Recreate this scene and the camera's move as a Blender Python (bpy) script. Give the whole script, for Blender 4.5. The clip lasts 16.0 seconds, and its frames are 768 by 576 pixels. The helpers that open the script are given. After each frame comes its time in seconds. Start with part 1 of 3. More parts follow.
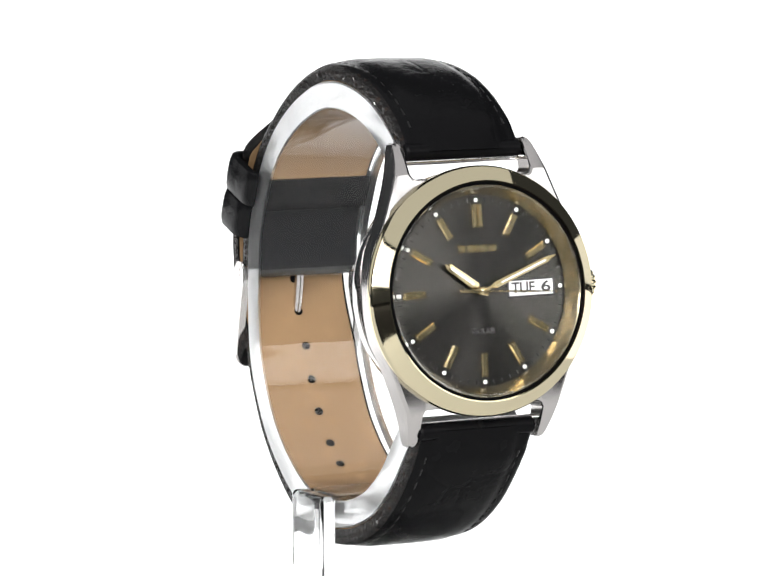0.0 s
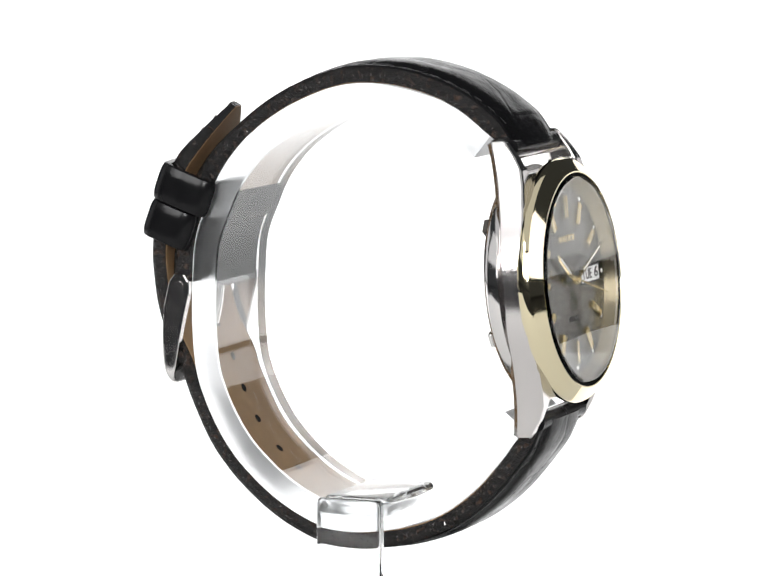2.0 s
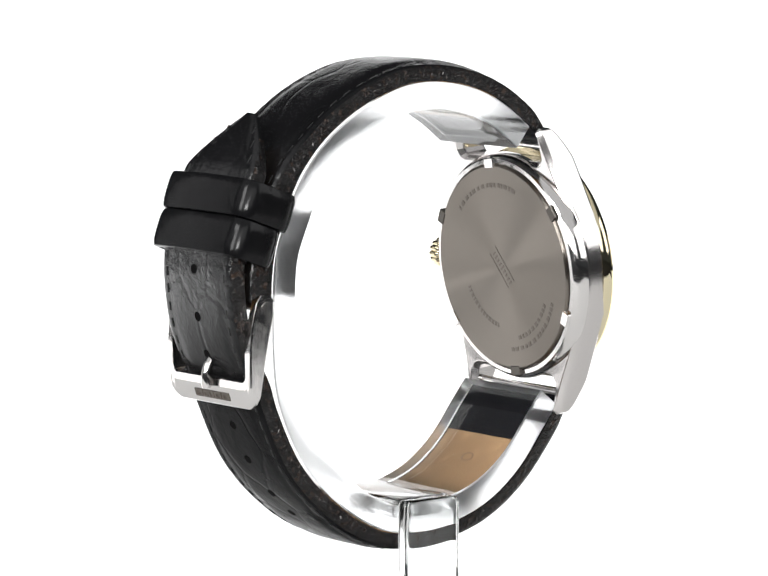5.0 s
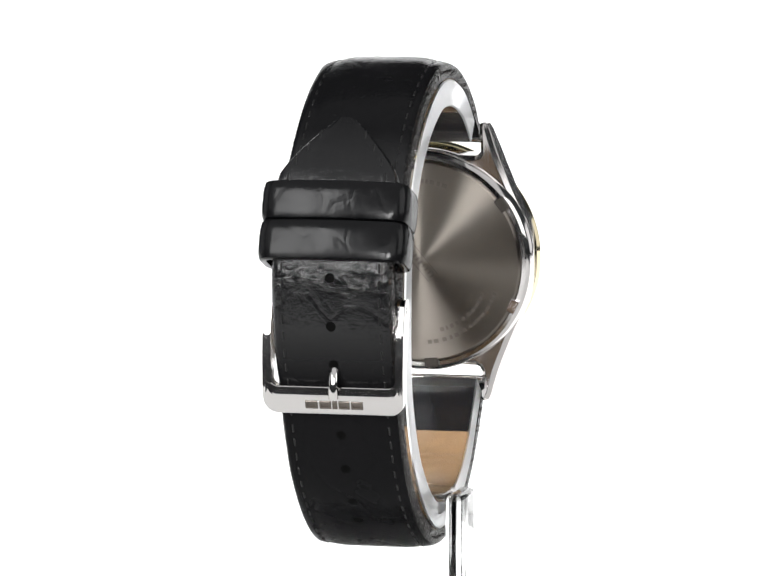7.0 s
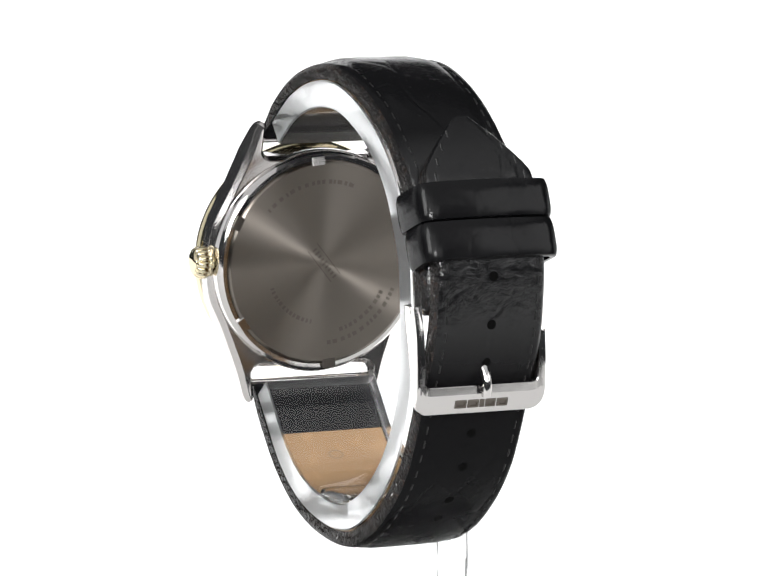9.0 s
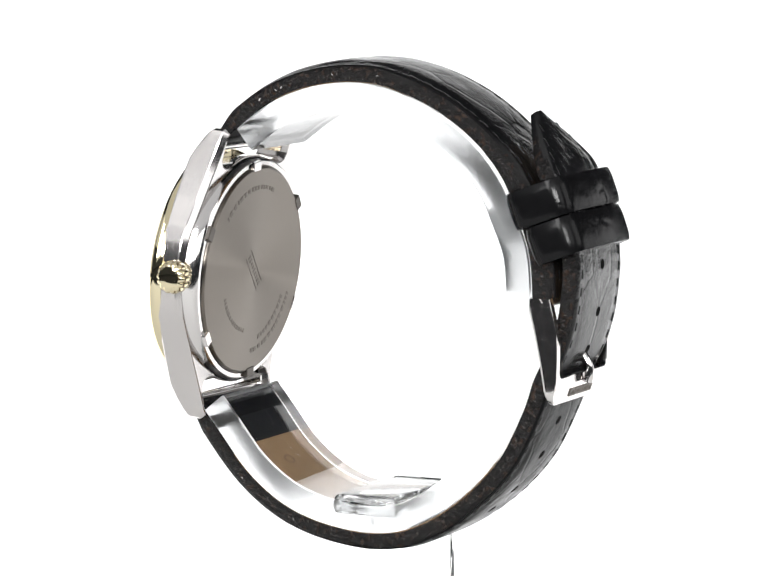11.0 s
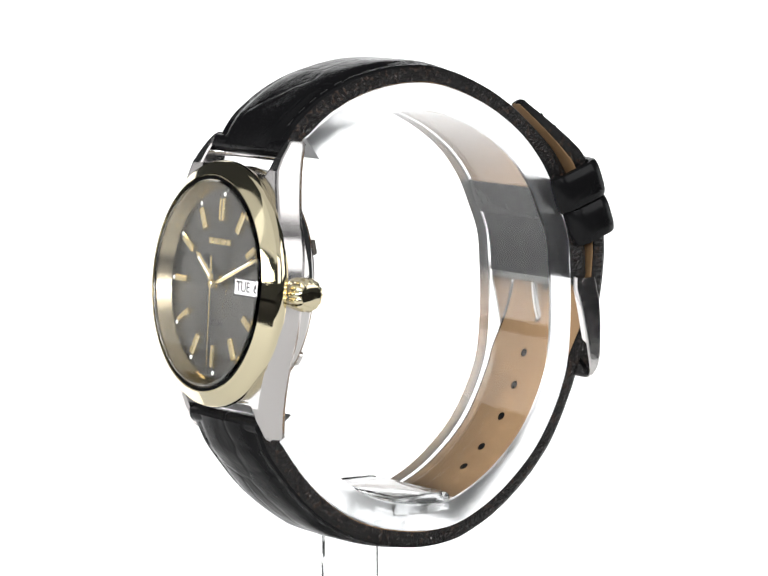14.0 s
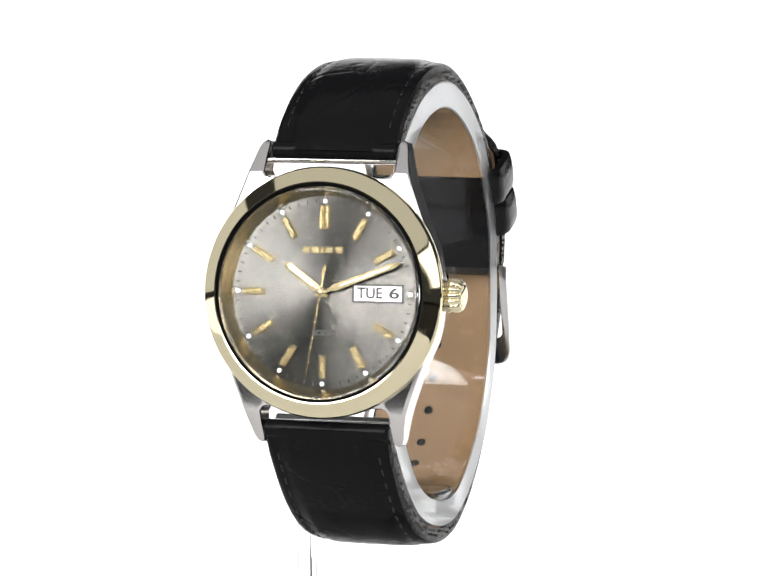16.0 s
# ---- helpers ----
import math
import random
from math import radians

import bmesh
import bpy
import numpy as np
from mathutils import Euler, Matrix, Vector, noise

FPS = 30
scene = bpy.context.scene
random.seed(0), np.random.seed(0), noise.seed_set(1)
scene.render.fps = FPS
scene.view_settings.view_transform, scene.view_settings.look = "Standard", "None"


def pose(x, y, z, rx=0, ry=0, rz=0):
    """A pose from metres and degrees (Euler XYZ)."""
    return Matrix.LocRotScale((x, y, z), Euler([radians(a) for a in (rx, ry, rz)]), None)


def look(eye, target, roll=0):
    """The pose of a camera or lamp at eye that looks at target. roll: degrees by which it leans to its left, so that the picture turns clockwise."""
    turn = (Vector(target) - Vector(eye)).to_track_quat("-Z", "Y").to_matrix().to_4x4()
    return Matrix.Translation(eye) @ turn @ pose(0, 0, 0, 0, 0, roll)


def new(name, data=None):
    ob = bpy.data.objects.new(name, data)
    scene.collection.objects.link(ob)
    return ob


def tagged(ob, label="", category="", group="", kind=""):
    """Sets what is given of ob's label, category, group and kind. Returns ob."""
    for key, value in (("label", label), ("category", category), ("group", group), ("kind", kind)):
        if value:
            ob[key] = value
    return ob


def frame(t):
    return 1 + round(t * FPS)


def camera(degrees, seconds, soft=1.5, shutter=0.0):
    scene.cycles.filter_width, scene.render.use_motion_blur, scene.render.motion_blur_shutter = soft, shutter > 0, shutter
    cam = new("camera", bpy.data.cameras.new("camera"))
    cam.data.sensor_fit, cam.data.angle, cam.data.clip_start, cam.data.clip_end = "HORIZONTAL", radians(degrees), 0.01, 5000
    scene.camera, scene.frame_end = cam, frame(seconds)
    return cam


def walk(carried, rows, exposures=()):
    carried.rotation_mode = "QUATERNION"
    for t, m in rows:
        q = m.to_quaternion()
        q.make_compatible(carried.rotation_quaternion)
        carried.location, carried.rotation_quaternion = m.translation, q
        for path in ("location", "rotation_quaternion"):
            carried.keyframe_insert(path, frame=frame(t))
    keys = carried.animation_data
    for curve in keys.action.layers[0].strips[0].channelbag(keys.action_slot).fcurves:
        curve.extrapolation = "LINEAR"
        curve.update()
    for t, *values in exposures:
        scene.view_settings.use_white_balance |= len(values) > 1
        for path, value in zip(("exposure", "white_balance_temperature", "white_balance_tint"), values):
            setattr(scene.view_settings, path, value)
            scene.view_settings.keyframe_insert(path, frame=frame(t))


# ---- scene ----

# ---------------------------------------------------------------- camera (stands still) and the turning
cam = camera(10.172, 16.0, soft=1.5)
EYE = pose(-0.00021, -0.63719, 0.1203, 90 - 6.2995, 0, 0)
walk(cam, [(0.0, EYE), (16.0, EYE)])

MM = 0.001
AXIS_Z = 52.3        # height of the dial's centre over the table, mm


def turn(t):
    """Angle of the turntable in degrees at t seconds."""
    return 29.55 + 19.6274 * t - 0.0218 * (t - 8) ** 2


# ---------------------------------------------------------------- world and lights
world = bpy.data.worlds.new("world")
scene.world = world
world.use_nodes = True
world.node_tree.nodes["Background"].inputs[0].default_value = (0.9, 0.95, 1.0, 1)
world.node_tree.nodes["Background"].inputs[1].default_value = 0.04


def area(name, eye, target, w, h, power, color=(1, 1, 1)):
    d = bpy.data.lights.new(name, "AREA")
    d.shape, d.size, d.size_y, d.energy, d.color = "RECTANGLE", w, h, power, color
    ob = new(name, d)
    ob.matrix_basis = look(eye, target)
    return ob


area("front_strip", (0, -1.13, 0.46), (0, 0, 0.05), 1.6, 0.5, 5.5)
area("front_lamp", (-0.06, -1.05, 0.28), (0, 0, 0.05), 0.28, 0.13, 5.0)
area("left_softbox", (-0.62, -0.82, 0.5), (0, 0, 0.05), 0.36, 0.6, 8.0)
area("left_wing", (-0.9, -0.42, 0.6), (0, 0, 0.05), 0.6, 0.5, 0.7)
area("overhead_softbox", (0, -0.35, 1.25), (0, 0, 0.05), 2.6, 2.1, 10.3)
area("side_softbox", (-0.9, 0.27, 0.32), (0, 0.27, 0.32), 0.54, 0.62, 0.75)
area("side_softbox", (0.9, 0.6, 0.14), (0, 0.6, 0.14), 0.8, 0.26, 0.65)
area("right_softbox", (0.9, -0.36, 0.42), (0, 0, 0.05), 0.6, 0.5, 2.1)


# ---------------------------------------------------------------- materials
def mat(name, color, rough=0.5, metal=0.0, **kw):
    m = bpy.data.materials.new(name)
    m.use_nodes = True
    nt = m.node_tree
    b = nt.nodes["Principled BSDF"]
    b.inputs["Base Color"].default_value = (*color, 1)
    b.inputs["Roughness"].default_value = rough
    b.inputs["Metallic"].default_value = metal
    for k, v in kw.items():
        b.inputs[k.replace("_", " ")].default_value = v
    return m


def nodes(m):
    return m.node_tree, m.node_tree.nodes["Principled BSDF"]


def add(nt, kind, **kw):
    n = nt.nodes.new(kind)
    for k, v in kw.items():
        n.inputs[k.replace("_", " ")].default_value = v
    return n


def vary(m, scale, lo, hi, socket="Roughness", stretch=(1, 1, 1), detail=4):
    """Noise between lo and hi on one number of the surface."""
    nt, b = nodes(m)
    co = nt.nodes.new("ShaderNodeTexCoord")
    mp = nt.nodes.new("ShaderNodeMapping")
    mp.inputs["Scale"].default_value = stretch
    n = add(nt, "ShaderNodeTexNoise", Scale=scale, Detail=detail)
    r = nt.nodes.new("ShaderNodeMapRange")
    r.inputs[1].default_value, r.inputs[2].default_value = 0.3, 0.7
    r.inputs[3].default_value, r.inputs[4].default_value = lo, hi
    nt.links.new(co.outputs["Object"], mp.inputs[0])
    nt.links.new(mp.outputs[0], n.inputs["Vector"])
    nt.links.new(n.outputs["Fac"], r.inputs[0])
    nt.links.new(r.outputs[0], b.inputs[socket])


def bump(m, scale, strength, distance, stretch=(1, 1, 1), detail=3):
    nt, b = nodes(m)
    co = nt.nodes.new("ShaderNodeTexCoord")
    mp = nt.nodes.new("ShaderNodeMapping")
    mp.inputs["Scale"].default_value = stretch
    n = add(nt, "ShaderNodeTexNoise", Scale=scale, Detail=detail)
    bp = add(nt, "ShaderNodeBump", Strength=strength, Distance=distance)
    nt.links.new(co.outputs["Object"], mp.inputs[0])
    nt.links.new(mp.outputs[0], n.inputs["Vector"])
    nt.links.new(n.outputs["Fac"], bp.inputs["Height"])
    nt.links.new(bp.outputs[0], b.inputs["Normal"])


def blotch(m, scale, dark, light):
    """Specks of a second colour."""
    nt, b = nodes(m)
    co = nt.nodes.new("ShaderNodeTexCoord")
    n = add(nt, "ShaderNodeTexNoise", Scale=scale, Detail=4.0)
    r = nt.nodes.new("ShaderNodeValToRGB")
    r.color_ramp.elements[0].position, r.color_ramp.elements[1].position = 0.54, 0.74
    r.color_ramp.elements[0].color, r.color_ramp.elements[1].color = (*dark, 1), (*light, 1)
    nt.links.new(co.outputs["Object"], n.inputs["Vector"])
    nt.links.new(n.outputs["Fac"], r.inputs[0])
    nt.links.new(r.outputs[0], b.inputs["Base Color"])


def sunray(m, aniso, streak, turned=False):
    """Brushed in rays from the middle: tangent along the circle, fine streaks by angle."""
    nt, b = nodes(m)
    tg = nt.nodes.new("ShaderNodeTangent")
    tg.direction_type, tg.axis = "RADIAL", "Z"
    nt.links.new(tg.outputs[0], b.inputs["Tangent"])
    b.inputs["Anisotropic"].default_value = aniso
    co = nt.nodes.new("ShaderNodeTexCoord")
    sp = nt.nodes.new("ShaderNodeSeparateXYZ")
    an = nt.nodes.new("ShaderNodeMath")
    an.operation = "ARCTAN2"
    cb = nt.nodes.new("ShaderNodeCombineXYZ")
    n = add(nt, "ShaderNodeTexNoise", Scale=9.0, Detail=6.0)
    r = nt.nodes.new("ShaderNodeMapRange")
    base = b.inputs["Roughness"].default_value
    r.inputs[1].default_value, r.inputs[2].default_value = 0.3, 0.7
    r.inputs[3].default_value, r.inputs[4].default_value = base - streak, base + streak
    nt.links.new(co.outputs["Object"], sp.inputs[0])
    nt.links.new(sp.outputs["Y"], an.inputs[0])
    nt.links.new(sp.outputs["X"], an.inputs[1])
    if turned:
        ln = nt.nodes.new("ShaderNodeVectorMath")
        ln.operation = "LENGTH"
        n.inputs["Scale"].default_value = 2500.0
        nt.links.new(co.outputs["Object"], ln.inputs[0])
        nt.links.new(ln.outputs["Value"], cb.inputs[0])
    else:
        nt.links.new(an.outputs[0], cb.inputs[0])
    nt.links.new(cb.outputs[0], n.inputs["Vector"])
    nt.links.new(n.outputs["Fac"], r.inputs[0])
    nt.links.new(r.outputs[0], b.inputs["Roughness"])


def leather(name, color, rough, worn=True):
    """Black calf with embossed crocodile creases, fine pores and rubbed patches."""
    m = mat(name, color, rough, Specular_IOR_Level=0.2)
    nt, b = nodes(m)
    co = nt.nodes.new("ShaderNodeTexCoord")
    mp = nt.nodes.new("ShaderNodeMapping")
    mp.inputs["Scale"].default_value = (1.0, 0.72, 0.72)
    wob = add(nt, "ShaderNodeTexNoise", Scale=160.0, Detail=2.0)
    mix = nt.nodes.new("ShaderNodeMixRGB")
    mix.inputs[0].default_value = 0.0022
    mix.blend_type = "ADD"
    cells = add(nt, "ShaderNodeTexVoronoi", Scale=130.0)
    cells.feature = "DISTANCE_TO_EDGE"
    edge = nt.nodes.new("ShaderNodeMapRange")
    edge.inputs[2].default_value = 0.06
    pores = add(nt, "ShaderNodeTexNoise", Scale=2600.0, Detail=3.0)
    big = add(nt, "ShaderNodeTexNoise", Scale=240.0, Detail=3.0)
    b1 = add(nt, "ShaderNodeBump", Strength=0.3, Distance=0.00014)
    b2 = add(nt, "ShaderNodeBump", Strength=0.2, Distance=0.00012)
    b3 = add(nt, "ShaderNodeBump", Strength=0.4, Distance=0.0003)
    ro = nt.nodes.new("ShaderNodeMapRange")
    ro.inputs[1].default_value, ro.inputs[2].default_value = 0.3, 0.7
    ro.inputs[3].default_value, ro.inputs[4].default_value = rough - 0.04, rough + 0.1
    L = nt.links.new
    L(co.outputs["Object"], mp.inputs[0])
    L(co.outputs["Object"], wob.inputs["Vector"])
    L(mp.outputs[0], mix.inputs[1])
    L(wob.outputs["Color"], mix.inputs[2])
    L(mix.outputs[0], cells.inputs["Vector"])
    L(co.outputs["Object"], pores.inputs["Vector"])
    L(co.outputs["Object"], big.inputs["Vector"])
    L(cells.outputs["Distance"], edge.inputs[0])
    L(big.outputs["Fac"], b3.inputs["Height"])
    L(edge.outputs[0], b1.inputs["Height"])
    L(b3.outputs[0], b1.inputs["Normal"])
    L(pores.outputs["Fac"], b2.inputs["Height"])
    L(b1.outputs[0], b2.inputs["Normal"])
    L(big.outputs["Fac"], ro.inputs[0])
    if not worn:
        L(b1.outputs[0], b.inputs["Normal"])
        L(ro.outputs[0], b.inputs["Roughness"])
        b.inputs["Specular IOR Level"].default_value = 0.15
        b1.inputs["Strength"].default_value = 0.12
        return m
    # worn, crackled stretch bent through loops and buckle; shine raised here for its highlight
    sp = nt.nodes.new("ShaderNodeSeparateXYZ")
    L(co.outputs["Object"], sp.inputs[0])
    mask = None
    for axis, a, c in (("Z", -0.012, 0.001), ("Z", 0.027, 0.012), ("Y", 0.02, 0.024)):
        r = nt.nodes.new("ShaderNodeMapRange")
        r.inputs[1].default_value, r.inputs[2].default_value = a, c
        L(sp.outputs[axis], r.inputs[0])
        if mask is None:
            mask = r.outputs[0]
        else:
            mul = nt.nodes.new("ShaderNodeMath")
            mul.operation = "MULTIPLY"
            L(mask, mul.inputs[0])
            L(r.outputs[0], mul.inputs[1])
            mask = mul.outputs[0]
    crack = add(nt, "ShaderNodeTexNoise", Scale=520.0, Detail=6.0, Roughness=0.62, Distortion=1.8)
    L(co.outputs["Object"], crack.inputs["Vector"])
    b4 = add(nt, "ShaderNodeBump", Distance=0.00014)
    L(mask, b4.inputs["Strength"])
    L(crack.outputs["Fac"], b4.inputs["Height"])
    L(b2.outputs[0], b4.inputs["Normal"])
    L(b4.outputs[0], b.inputs["Normal"])
    sh = nt.nodes.new("ShaderNodeMapRange")
    sh.inputs[3].default_value, sh.inputs[4].default_value = 0.05, 0.7
    L(mask, sh.inputs[0])
    L(sh.outputs[0], b.inputs["Specular IOR Level"])
    slick = nt.nodes.new("ShaderNodeMath")
    slick.operation = "MULTIPLY_ADD"
    slick.inputs[1].default_value = -0.13
    L(mask, slick.inputs[0])
    L(ro.outputs[0], slick.inputs[2])
    L(slick.outputs[0], b.inputs["Roughness"])
    return m


STEEL = mat("polished_steel", (0.72, 0.70, 0.69), 0.1, 1.0)
vary(STEEL, 900, 0.06, 0.14)
BRUSHED = mat("brushed_steel", (0.62, 0.595, 0.585), 0.16, 1.0)
bump(BRUSHED, 700, 0.12, 0.00003, (1, 0.06, 1))
GOLD = mat("polished_gold", (0.76, 0.68, 0.47), 0.06, 1.0)
vary(GOLD, 700, 0.03, 0.09)
GOLD_SOFT = mat("pale_gold", (0.80, 0.66, 0.38), 0.16, 1.0)
FLANGE = mat("dull_gold_flange", (0.40, 0.345, 0.24), 0.2, 1.0)
CASEBACK = mat("turned_steel", (0.205, 0.184, 0.162), 0.29, 1.0, Anisotropic_Rotation=0.25)
sunray(CASEBACK, 1.0, 0.02, True)
DIAL = mat("sunray_grey_dial", (0.195, 0.187, 0.172), 0.21, 1.0)
sunray(DIAL, 0.85, 0.005)
WORN = mat("worn_engraving", (0.16, 0.142, 0.125), 0.45, 1.0)
RECESS_STEEL = mat("dark_recess_steel", (0.11, 0.1, 0.09), 0.4, 1.0)
LEATHER = leather("black_leather", (0.0055, 0.0055, 0.006), 0.19)
KEEPER_LEATHER = leather("smooth_black_leather", (0.005, 0.005, 0.0055), 0.16, False)
BLACK_LINING = mat("black_lining", (0.005, 0.005, 0.006), 0.5, Specular_IOR_Level=0.06)
bump(BLACK_LINING, 1500, 0.05, 0.00005)
TAN = mat("tan_lining", (0.25, 0.155, 0.078), 0.6, Specular_IOR_Level=0.25)
blotch(TAN, 350, (0.235, 0.145, 0.073), (0.29, 0.18, 0.092))
bump(TAN, 1600, 0.3, 0.00006)
EDGE = mat("cut_leather_edge", (0.006, 0.005, 0.005), 0.25, Specular_IOR_Level=0.25)
bump(EDGE, 1500, 1.0, 0.0008, detail=5)
blotch(EDGE, 1100, (0.004, 0.0035, 0.0035), (0.035, 0.02, 0.013))
EDGE_THREAD = mat("waxed_thread", (0.03, 0.022, 0.018), 0.12, Specular_IOR_Level=0.9)
STAMP = mat("pressed_leather", (0.12, 0.07, 0.035), 0.6)
THREAD = mat("black_thread", (0.008, 0.008, 0.008), 0.32, Specular_IOR_Level=0.3)
bump(THREAD, 4000, 0.5, 0.00005)
# Near-black colour stands in for the dark inside holes and the bezel groove.
BLACK = mat("recess_dark", (0.002, 0.002, 0.002), 0.8, Specular_IOR_Level=0.05)
INK = mat("dark_print", (0.03, 0.028, 0.028), 0.5)
WHITE = mat("white_disc", (0.85, 0.85, 0.84), 0.5)
LUME = mat("white_lume", (0.72, 0.73, 0.70), 0.5)
GLASS = mat("coated_crystal_glass", (1, 1, 1), 0.0, Transmission_Weight=1.0, IOR=1.28)
ACRYLIC = mat("clear_acrylic", (0.985, 0.99, 0.99), 0.015, Transmission_Weight=1.0, IOR=1.43)
SOFT_ACRYLIC = mat("polished_acrylic", (0.98, 0.985, 0.985), 0.06, Transmission_Weight=1.0, IOR=1.33)
CLEAR = mat("clear_cast_acrylic", (0.97, 0.98, 0.98), 0.02, Transmission_Weight=1.0, IOR=1.49)
FROSTED = mat("sawn_acrylic_edge", (0.90, 0.91, 0.92), 0.28, Transmission_Weight=1.0, IOR=1.49)
bump(FROSTED, 900, 0.25, 0.0002)
# Emission added to keep the sheet pure white; no lamp stands behind it.
SHEET = mat("glowing_white_sheet", (0.9, 0.9, 0.9), 0.7, Emission_Color=(1, 1, 1, 1), Emission_Strength=0.95)
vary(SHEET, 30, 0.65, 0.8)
PAPER = mat("white_card", (0.82, 0.82, 0.81), 0.7)
vary(PAPER, 60, 0.6, 0.8)
DARK = mat("grey_table", (0.02, 0.02, 0.021), 0.8, Specular_IOR_Level=0.0)
vary(DARK, 20, 0.75, 0.9)


# ---------------------------------------------------------------- mesh helpers (millimetres)
def finish(bm, smooth=30):
    bmesh.ops.remove_doubles(bm, verts=bm.verts, dist=1e-4)
    bmesh.ops.recalc_face_normals(bm, faces=bm.faces)
    bmesh.ops.scale(bm, vec=(MM, MM, MM), verts=bm.verts)
    for f in bm.faces:
        f.smooth = True
    lim = radians(smooth)
    for e in bm.edges:
        if len(e.link_faces) == 2 and e.calc_face_angle(0) > lim:
            e.smooth = False


def part(name, bm, material, parent=None, label="", place=None, smooth=30):
    finish(bm, smooth)
    me = bpy.data.meshes.new(name)
    bm.to_mesh(me)
    bm.free()
    me.materials.append(material)
    ob = new(name, me)
    ob.parent = parent
    if place is not None:
        ob.matrix_basis = place
    if label:
        tagged(ob, label)
    return ob


def rings(loops, closed=False, caps=False, bm=None):
    """Skin between loops of points with equal counts; each loop is a closed ring."""
    bm = bm or bmesh.new()
    vs = [[bm.verts.new(p) for p in loop] for loop in loops]
    n = len(vs[0])
    pairs = list(zip(vs, vs[1:])) + ([(vs[-1], vs[0])] if closed else [])
    for a, b in pairs:
        for i in range(n):
            j = (i + 1) % n
            bm.faces.new((a[i], a[j], b[j], b[i]))
    if caps:
        bm.faces.new(vs[0])
        bm.faces.new(vs[-1])
    return bm


def lathe(profile, n=128, closed=False, bm=None):
    """Turn (radius, height) pairs round z."""
    loops = [[(r * math.cos(2 * math.pi * i / n), r * math.sin(2 * math.pi * i / n), h) for i in range(n)] for r, h in profile]
    return rings(loops, closed, not closed, bm)


def block(x0, x1, y0, y1, z0, z1, bevel=0.0, bm=None, m=None, segs=1):
    b2 = bmesh.new()
    bmesh.ops.create_cube(b2, size=1)
    for v in b2.verts:
        v.co = Vector(((x0 + x1) / 2 + v.co.x * (x1 - x0), (y0 + y1) / 2 + v.co.y * (y1 - y0), (z0 + z1) / 2 + v.co.z * (z1 - z0)))
    if bevel:
        bmesh.ops.bevel(b2, geom=list(b2.edges), offset=bevel, segments=segs, affect="EDGES", profile=0.5)
    if m is not None:
        bmesh.ops.transform(b2, matrix=m, verts=b2.verts)
    if bm is None:
        return b2
    tmp = bpy.data.meshes.new("tmp")
    b2.to_mesh(tmp)
    bm.from_mesh(tmp)
    bpy.data.meshes.remove(tmp)
    b2.free()
    return bm


def smooth_path(pts, step=0.7):
    """Catmull-Rom through (y, z) points, at even steps."""
    p = [Vector(q) for q in pts]
    p = [2 * p[0] - p[1]] + p + [2 * p[-1] - p[-2]]
    fine = []
    for i in range(1, len(p) - 2):
        for k in range(20):
            t = k / 20
            fine.append(0.5 * (2 * p[i] + (p[i + 1] - p[i - 1]) * t + (2 * p[i - 1] - 5 * p[i] + 4 * p[i + 1] - p[i + 2]) * t * t + (3 * p[i] - p[i - 1] - 3 * p[i + 1] + p[i + 2]) * t ** 3))
    fine.append(p[-2])
    out, acc = [fine[0]], 0.0
    for a, b in zip(fine, fine[1:]):
        acc += (b - a).length
        if acc >= step:
            out.append(b)
            acc = 0.0
    if (out[-1] - fine[-1]).length > 0.05:
        out.append(fine[-1])
    return out


def frames_of(path):
    """Place, outward normal and length so far along a band that runs round the origin."""
    res, s = [], 0.0
    for i, q in enumerate(path):
        d = (path[min(i + 1, len(path) - 1)] - path[max(i - 1, 0)]).normalized()
        n = Vector((-d.y, d.x))
        if i:
            s += (q - path[i - 1]).length
        res.append((q, n, s))
    return res


def band(path, section, sign=1):
    """Sweep: section(s, total) gives closed points (x, out)."""
    fr = frames_of(path)
    total = fr[-1][2]
    loops = []
    for q, n, s in fr:
        loops.append([(x, q.x + sign * n.x * o, q.y + sign * n.y * o) for x, o in section(s, total)])
    return rings(loops, caps=True)


def put_text(name, words, size, place, material, parent, thick=0.02, stretch=1.0):
    cu = bpy.data.curves.new(name, "FONT")
    cu.body, cu.size, cu.align_x, cu.align_y, cu.extrude, cu.offset = words, size * MM, "CENTER", "CENTER", thick * MM, 0.035 * MM
    tmp = new("tmp_text", cu)
    me = bpy.data.meshes.new_from_object(tmp.evaluated_get(bpy.context.evaluated_depsgraph_get()))
    bpy.data.objects.remove(tmp)
    bpy.data.curves.remove(cu)
    me.name = name
    me.transform(Matrix.Diagonal((stretch, 1, 1, 1)))
    me.materials.clear()
    me.materials.append(material)
    ob = new(name, me)
    ob.parent = parent
    ob.matrix_basis = place
    return ob


def spot(x, y, z, turn_deg=0.0):
    """A place on the dial, in millimetres, turned clockwise as on a clock."""
    return pose(x * MM, y * MM, z * MM, 0, 0, -turn_deg)


